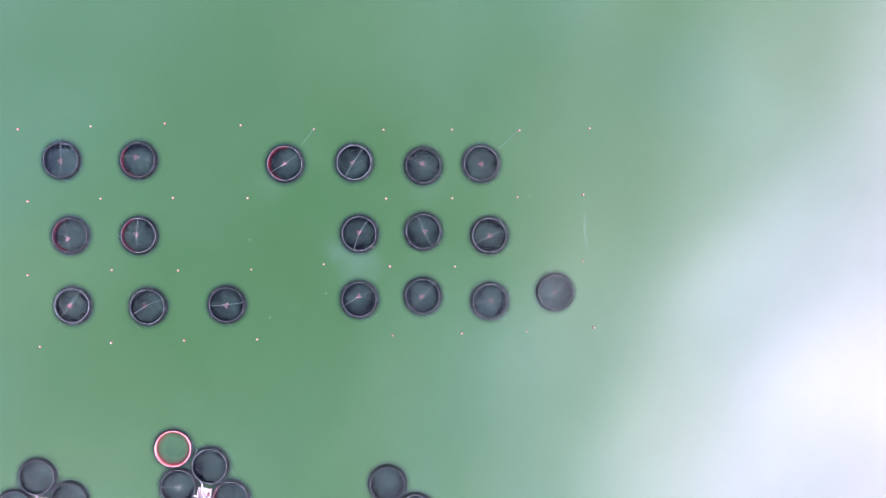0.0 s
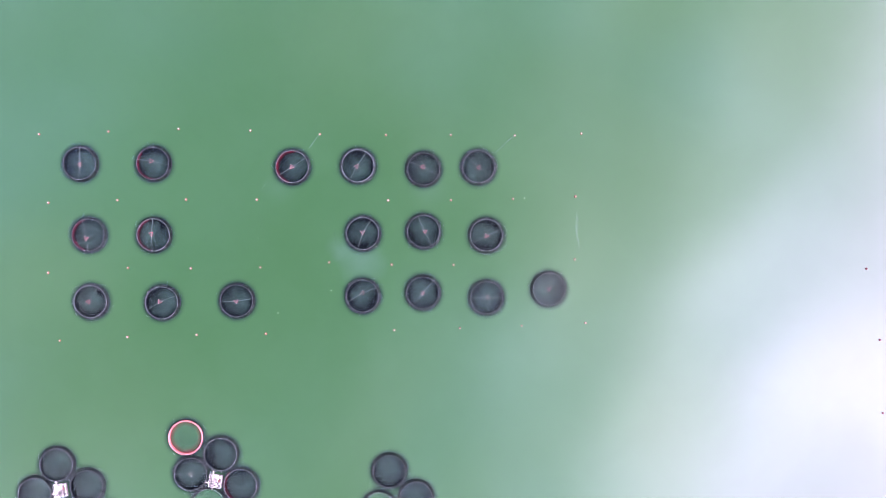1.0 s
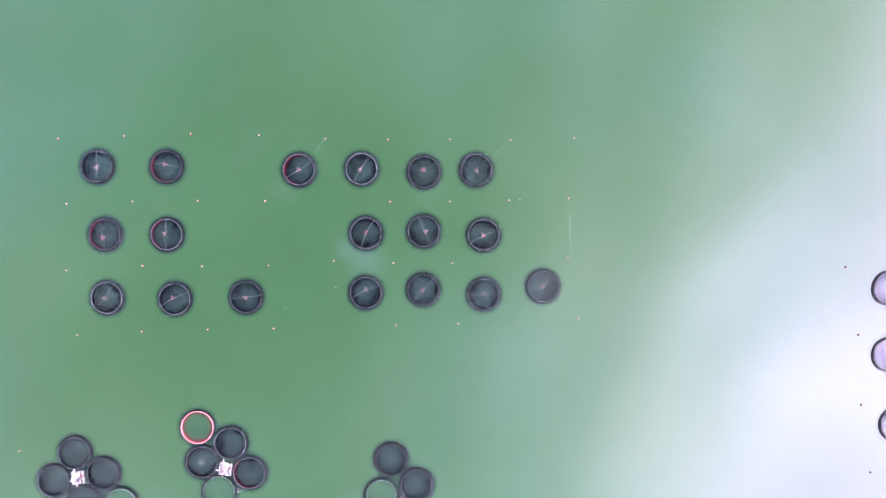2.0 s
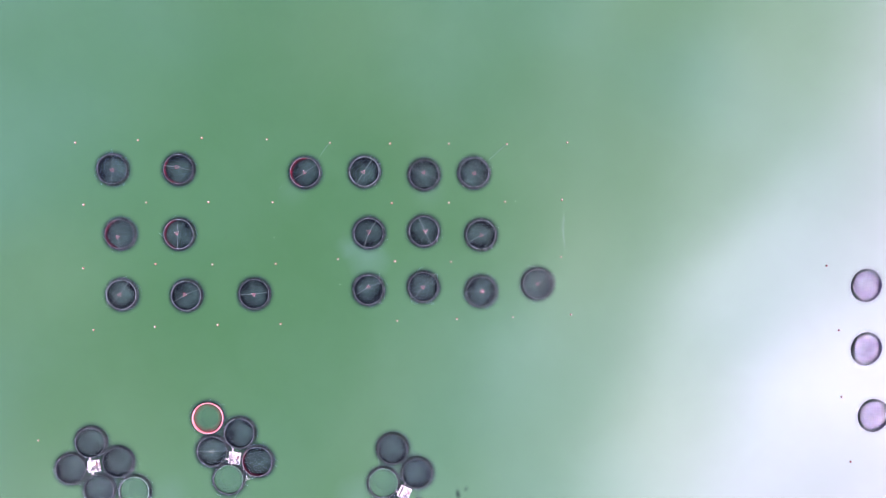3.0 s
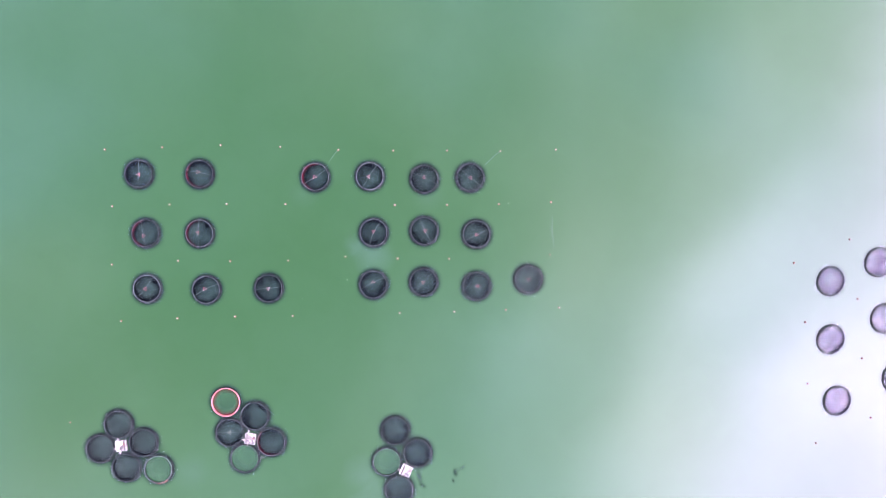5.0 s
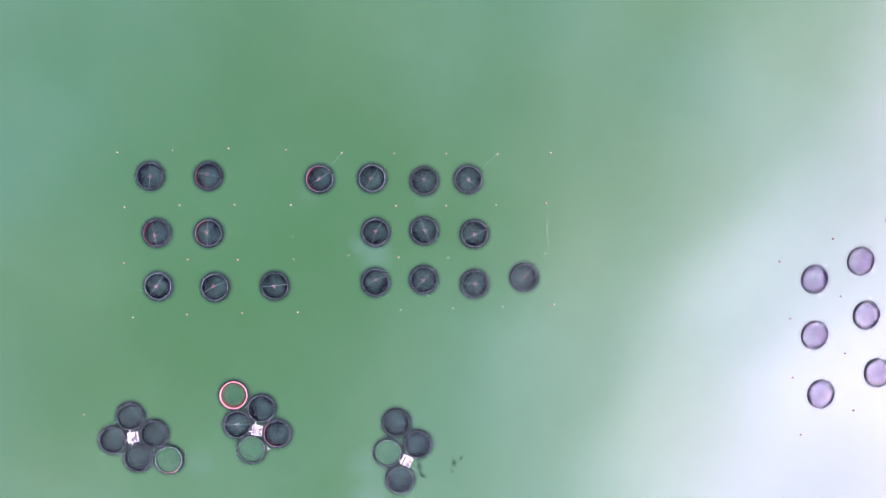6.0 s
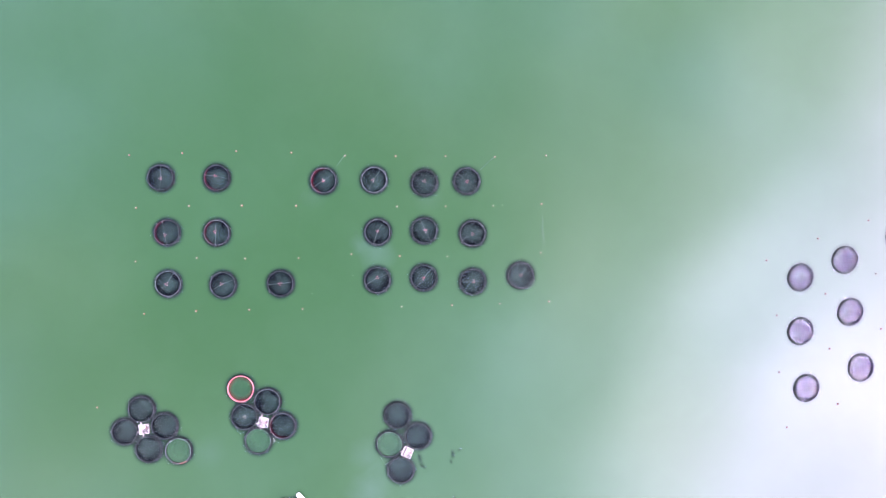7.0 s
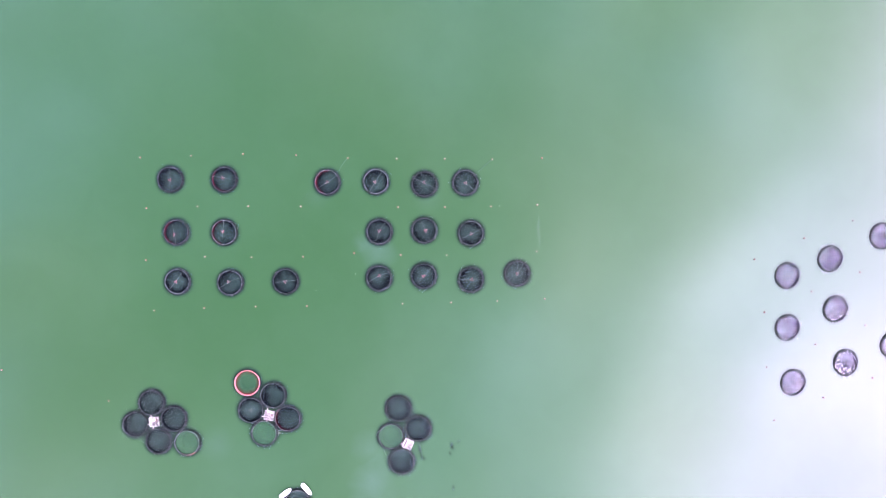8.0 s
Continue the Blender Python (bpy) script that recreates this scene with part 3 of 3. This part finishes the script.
tagged(sea_sheet(PEN_SPOTS), "calm cloudy green sea that mirrors a hazy sky", "sea", kind="structure")

# ---------------------------------------------------------------- buoys
def buoy_meshes():
    hull = bmesh.new()
    lathe(hull, [(0.0, -0.7), (0.4, -0.6), (0.68, -0.3), (0.78, 0.0), (0.74, 0.25), (0.6, 0.46), (0.4, 0.62)], 20)
    cap = bmesh.new()
    lathe(cap, [(0.4, 0.62), (0.3, 0.74), (0.15, 0.8), (0.0, 0.82)], 20)
    eye = ring_mesh(bmesh.new(), 0.13, 0.035, 0.0, 14, 6)
    return mesh_of("hull", hull, RED_PAINT, True), mesh_of("cap", cap, CAP_PAINT, True), mesh_of("lifting_eye", eye, STEEL, True)


HULL, CAP, EYE_RING = buoy_meshes()
# darker copies for buoys in the glare: their contrast is put into the paint
DARK_CAP = CAP.copy()
DARK_CAP.materials[0] = DARK_RED
DARK_HULL = HULL.copy()
DARK_HULL.materials[0] = DARK_RED


def buoy(x, y, size=1.0, group="mooring buoys", cap_mesh=None, label="round red mooring buoy with a white top"):
    root = tagged(new("mooring_buoy"), label, "buoy", group)
    root.matrix_basis = pose(x, y, 0.05, rng.uniform(-6, 6), rng.uniform(-6, 6), rng.uniform(0, 360)) @ Matrix.Scale(size, 4)
    place("hull", DARK_HULL if cap_mesh else HULL, root)
    cap = place("cap", cap_mesh or CAP, root, label="buoy cap")
    place("lifting_eye", EYE_RING, cap, pose(0, 0, 0.9, 90, 0, 0), "steel lifting eye")
    return root


BUOYS_NORTH = [(-166.3, 44.1), (-137.5, 45.3), (-108.2, 46.5), (-78.2, 45.9), (-49.0, 44.4), (-21.3, 44.2), (6.0, 44.3), (33.0, 44.1), (61.1, 45.0), (-162.7, 15.5), (-133.9, 16.6), (-105.2, 16.9), (-75.6, 16.9), (-20.4, 16.7), (6.1, 16.9), (32.3, 17.4), (58.7, 18.4)]
BUOYS_SOUTH = [(-163.0, -13.8), (-129.7, -11.8), (-103.4, -12.0), (-74.2, -11.6), (-45.3, -9.5), (-18.9, -10.4), (7.2, -10.5), (58.5, -8.2), (-158.4, -42.4), (-130.1, -40.9), (-101.1, -40.0), (-72.0, -39.6), (-17.8, -38.1), (9.9, -37.3), (63.2, -35.1)] + [(-184.2, -93.8)] + [(-244.5, -76.4)]
BUOYS_EAST = [(182.9, -12.1), (211.3, -0.0), (239.1, 10.1), (189.0, -42.4), (215.8, -30.4), (243.6, -19.3), (190.6, -73.8), (218.4, -60.8), (246.9, -49.7), (195.2, -104.3), (223.3, -91.3), (251.5, -79.9)]
MARKERS = [(-74.8, 0.4), (-66.8, -30.8), (-44.4, -21.3), (37.1, 17.7)]
for x, y in BUOYS_NORTH + BUOYS_SOUTH:
    buoy(x, y, rng.uniform(0.54, 0.66))
buoy(36.1, -36.4, 0.48, label="small red mooring buoy with a white top")
for x, y in BUOYS_EAST:
    buoy(x, y, rng.uniform(0.5, 0.6), "buoys of the second grid", DARK_CAP, "small dark red mooring buoy in bright glare")
for x, y in MARKERS:
    root = tagged(new("marker_float"), "tiny white marker float on the water", "float", "marker floats")
    root.matrix_basis = pose(x, y, 0.05)
    place("float_body", FLOAT_MESH, root)
    part("mast", tube(bmesh.new(), [(0, 0, 0.2), (0, 0, 0.9)], 0.03), STEEL, root, "thin steel mast")

# ---------------------------------------------------------------- rafts
def raft(x, y, turn, seed):
    r = random.Random(seed)
    root = tagged(new("work_raft"), "small pinkish white planked work raft with gangways", "raft", "work rafts")
    root.matrix_basis = pose(x, y, 0, 0, 0, turn)
    for i in (-2.0, 0.0, 2.0):
        bm = bmesh.new()
        tube(bm, [(-2.6, i, 0.1), (2.6, i, 0.1)], 0.32, 10)
        part("float_tube", bm, DARK, root, "dark float tube")
    plank = mesh_of("plank", box(bmesh.new(), (0.36, 5.3, 0.08), bevel=0.015), DECK)
    for i in range(14):
        place("plank", plank, root, pose(-2.6 + 0.4 * i, r.uniform(-0.06, 0.06), 0.5))
    hut = part("hut", box(bmesh.new(), (1.3, 1.2, 1.9), (0, 0, 0.95), 0, 0.05), WHITE, root, "small white hut", pose(r.uniform(-1.4, 1.0), r.uniform(0.4, 1.3), 0.54))
    roof = bmesh.new()
    for k in range(4):
        box(roof, (0.36, 1.4, 0.07), (-0.6 + 0.4 * k, 0, 1.97 + 0.02 * (k % 2)), 0, 0.015)
    part("roof", roof, DECK, hut, "pale sheet roof")
    part("hut_door", box(bmesh.new(), (0.6, 0.06, 1.6), (-0.1, -0.63, 0.85), 0, 0.01), DARK, hut, "dark doorway")
    for k in range(4):
        bm = bmesh.new()
        lathe(bm, [(0.0, 0.0), (0.28, 0.02), (0.3, 0.25), (0.28, 0.5), (0.3, 0.72), (0.26, 0.8), (0.0, 0.8)], 14)
        part("barrel", bm, (DARK, STEEL, RED_PAINT, STEEL)[k], root, "drum on the deck", pose(r.uniform(1.4, 2.3), -2.1 + 1.3 * k + r.uniform(-0.3, 0.3), 0.54))
    for k in range(7):
        part("trough", box(bmesh.new(), (r.uniform(0.7, 1.7), r.uniform(0.16, 0.34), 0.3), (0, 0, 0), 0, 0.05), DARK, root, "dark trough on the deck",
             pose(r.uniform(-1.9, 1.3), -2.0 + 0.42 * k, 0.68 + 0.01 * k, 0, 0, r.choice((0, 0, 90, 12, -15)) + r.uniform(-5, 5)))
    for k in range(3):
        part("hose", ring_mesh(bmesh.new(), 0.4 + 0.05 * k, 0.07, 0.0, 24, 6), DARK, root, "coiled dark hose", pose(1.3 + 0.05 * k, -1.2, 0.6 + 0.1 * k))
    for a in (90, 180, 270):
        bm = bmesh.new()
        box(bm, (1.7, 0.4, 0.1), (3.3, 0, 0.62), 0, 0.02)
        for yy in (-0.22, 0.22):
            box(bm, (1.7, 0.06, 0.16), (3.3, yy, 0.68), 0, 0.01)
        part("gangway", bm, DECK, root, "narrow pale gangway", pose(0, 0, 0, 0, 0, a) @ pose(0, (-1.6, 1.4, 1.2, -1.0)[a // 90], 0))
    for px in (-2.55, 2.55):
        for py in (-2.55, 2.55):
            part("post", tube(bmesh.new(), [(px, py, 0.3), (px, py, 1.5)], 0.06), STEEL, root, "steel corner post")
    for (p, q) in (((-2.55, -2.55), (2.55, -2.55)), ((-2.55, 2.55), (2.55, 2.55)), ((-2.55, -2.55), (-2.55, 2.55)), ((2.55, -2.55), (2.55, 2.55))):
        part("rail", tube(bmesh.new(), [(*p, 1.45), (*q, 1.45)], 0.045), WHITE, root, "white rail")
    return root


RAFTS = [(-158.1, -105.4), (-93.1, -101.7), (-14.3, -118.0)]
for (x, y), turn, seed in zip(RAFTS, (8, -8, -24), (1, 2, 3)):
    raft(x, y, turn, seed)

loose = tagged(new("float_frame"), "spare triangle float tied to a pen", "float")
loose.matrix_basis = pose(*(-87.5, -111.7), 0.15)
float_frame(loose, 0, 0, 0, 20, True)

# ---------------------------------------------------------------- boats
def boat(x, y, turn, label):
    root = tagged(new("work_boat"), label, "boat", "work boats")
    root.matrix_basis = pose(x, y, 0.0, 0, 0, turn)
    L, W = 8.2, 3.0

    def half(u):
        return W / 2 * (1 - 0.7 * max(0.0, (u - 0.5) / 0.5) ** 2.6) * (0.88 + 0.12 * min(1, u / 0.3))

    def hull_shell(scale, z_top, z_low, n=22):
        bm = bmesh.new()
        rows = []
        for i in range(n + 1):
            u = min(i / n, 0.995)
            w = half(u) * scale
            xx = (u - 0.5) * L * (1 - (1 - scale) * 0.6)
            lift = 0.35 * max(0, u - 0.5) ** 2
            rows.append([bm.verts.new((xx, yy, zz)) for yy, zz in
                         ((w, z_top + lift), (w * 0.86, z_low * 0.4), (0, z_low), (-w * 0.86, z_low * 0.4), (-w, z_top + lift))])
        for p, q in zip(rows, rows[1:]):
            for j in range(4):
                bm.faces.new((p[j], q[j], q[j + 1], p[j + 1]))
        bm.faces.new(rows[0])
        bm.faces.new(rows[-1])
        return bm, rows

    bm, rows = hull_shell(1.0, 0.75, -0.4)
    part("hull", bm, DARK, root, "dark hull side", smooth=True)
    bm = bmesh.new()
    left, right = [], []
    for i in range(23):
        u = min(i / 22, 0.985)
        w = half(u) * 0.93
        zz = 0.74 + 0.35 * max(0, u - 0.5) ** 2
        left.append(bm.verts.new(((u - 0.5) * L * 0.97, w, zz)))
        right.append(bm.verts.new(((u - 0.5) * L * 0.97, -w, zz)))
    for i in range(22):
        bm.faces.new((left[i], left[i + 1], right[i + 1], right[i]))
    part("deck", bm, WHITE, root, "white deck")
    for side in (1, -1):
        pts = [((min(i / 22, 0.985) - 0.5) * L, side * half(min(i / 22, 0.985)) * 0.97, 0.86 + 0.35 * max(0, min(i / 22, 0.985) - 0.5) ** 2) for i in range(23)]
        part("gunwale", tube(bmesh.new(), pts, 0.13), DARK, root, "dark rubbing strake")
    part("hatch", box(bmesh.new(), (0.8, 0.8, 0.3), (0, 0, 0), 0, 0.06), DARK, root, "dark deck hatch", pose(0.3, 0, 0.95))
    part("engine", box(bmesh.new(), (0.6, 0.45, 0.8), (0, 0, 0), 0, 0.1), STEEL, root, "outboard engine", pose(-L / 2 - 0.2, 0, 0.7))
    return root


boat(*(-83.8, -146.0), 38, "white decked work boat lying beside a fish pen")
boat(*(-71.8, -143.9), 312, "white decked work boat with a dark deck hatch")

# ---------------------------------------------------------------- ropes, foam, weed
def mooring_rope(x0, y0, x1, y1):
    pts = []
    for i in range(13):
        u = i / 12
        pts.append((x0 + (x1 - x0) * u, y0 + (y1 - y0) * u + 0.25 * math.sin(5 * u), 0.12 - 0.09 * u))
    ob = part("mooring_rope", tube(bmesh.new(), pts, 0.1), WET_ROPE)
    tagged(ob, "pale mooring rope sinking from a buoy towards a pen", "rope", "mooring ropes")


bx, by = BUOYS_NORTH[4]
mooring_rope(bx, by, bx - 4.6, by - 5.6)
bx, by = BUOYS_NORTH[7]
mooring_rope(bx, by, bx - 8.2, by - 7.0)


def foam_streak(x, y, length, width, turn, seed):
    bm = bmesh.new()
    rows = []
    for i in range(25):
        u = i / 24
        w = width * math.sin(math.pi * u) ** 0.6 * (0.6 + 0.6 * noise.noise((seed, u * 6, 0)))
        c = 0.5 * noise.noise((seed + 5, u * 3, 0))
        rows.append([bm.verts.new((c + w * k, (u - 0.5) * length, 0.012)) for k in (-0.5, 0.0, 0.5)])
    for p, q in zip(rows, rows[1:]):
        for j in range(2):
            bm.faces.new((p[j], q[j], q[j + 1], p[j + 1]))
    ob = part("foam_streak", bm, FOAM, m=pose(x, y, 0, 0, 0, turn))
    tagged(ob, "thin pale streak of foam on the green water", "foam", "foam streaks", "stuff")


for (x, y), (length, width, turn) in zip([(59.6, 3.6), (-73.8, 8.1), (-97.0, 1.3), (-42.8, 1.3), (-71.1, 31.3), (-72.7, 22.5), (-122.5, -115.8)], ((19, 2.0, 4), (6, 0.5, 0), (4, 0.5, 0), (7, 0.6, 4), (4, 0.5, -5), (5, 0.7, -45), (7, 0.9, 63))):
    foam_streak(x, y, length, width, turn, x * 0.1)


def weed_clump(x, y, size, turn, seed):
    """A drifting mat of weed, just awash: a low uneven dome that thins out to its rim."""
    bm = bmesh.new()
    lathe(bm, [(1.05, 0.0), (0.8, 0.012), (0.5, 0.03), (0.2, 0.04), (0.0, 0.045)], 36, ripple=0.35, seed=seed)
    for v in bm.verts:
        v.co.x += 0.25 * noise.noise((v.co.y * 1.7, seed, 0.3))
        v.co.z += 0.012 * noise.noise((v.co.x * 3, v.co.y * 3, seed))
    m = pose(x, y, 0.02, 0, 0, turn) @ Matrix.Diagonal((size, size * 1.8, 1, 1))
    tagged(part("weed_clump", bm, WEED, m=m), "dark clump of weed drifting at the surface", "seaweed", "weed clumps", "stuff")


for i, (x, y, size, turn) in enumerate([(10.7, -119.3, 1.7, 10), (11.5, -143.4, 1.2, 0), (-7.6, -121.5, 2.1, 12), (-6.0, -126.0, 1.6, 60), (14.4, -116.7, 1.1, -35), (9.6, -123.5, 1.0, 20)]):
    weed_clump(x, y, size, turn, 1.7 * i + 0.4)
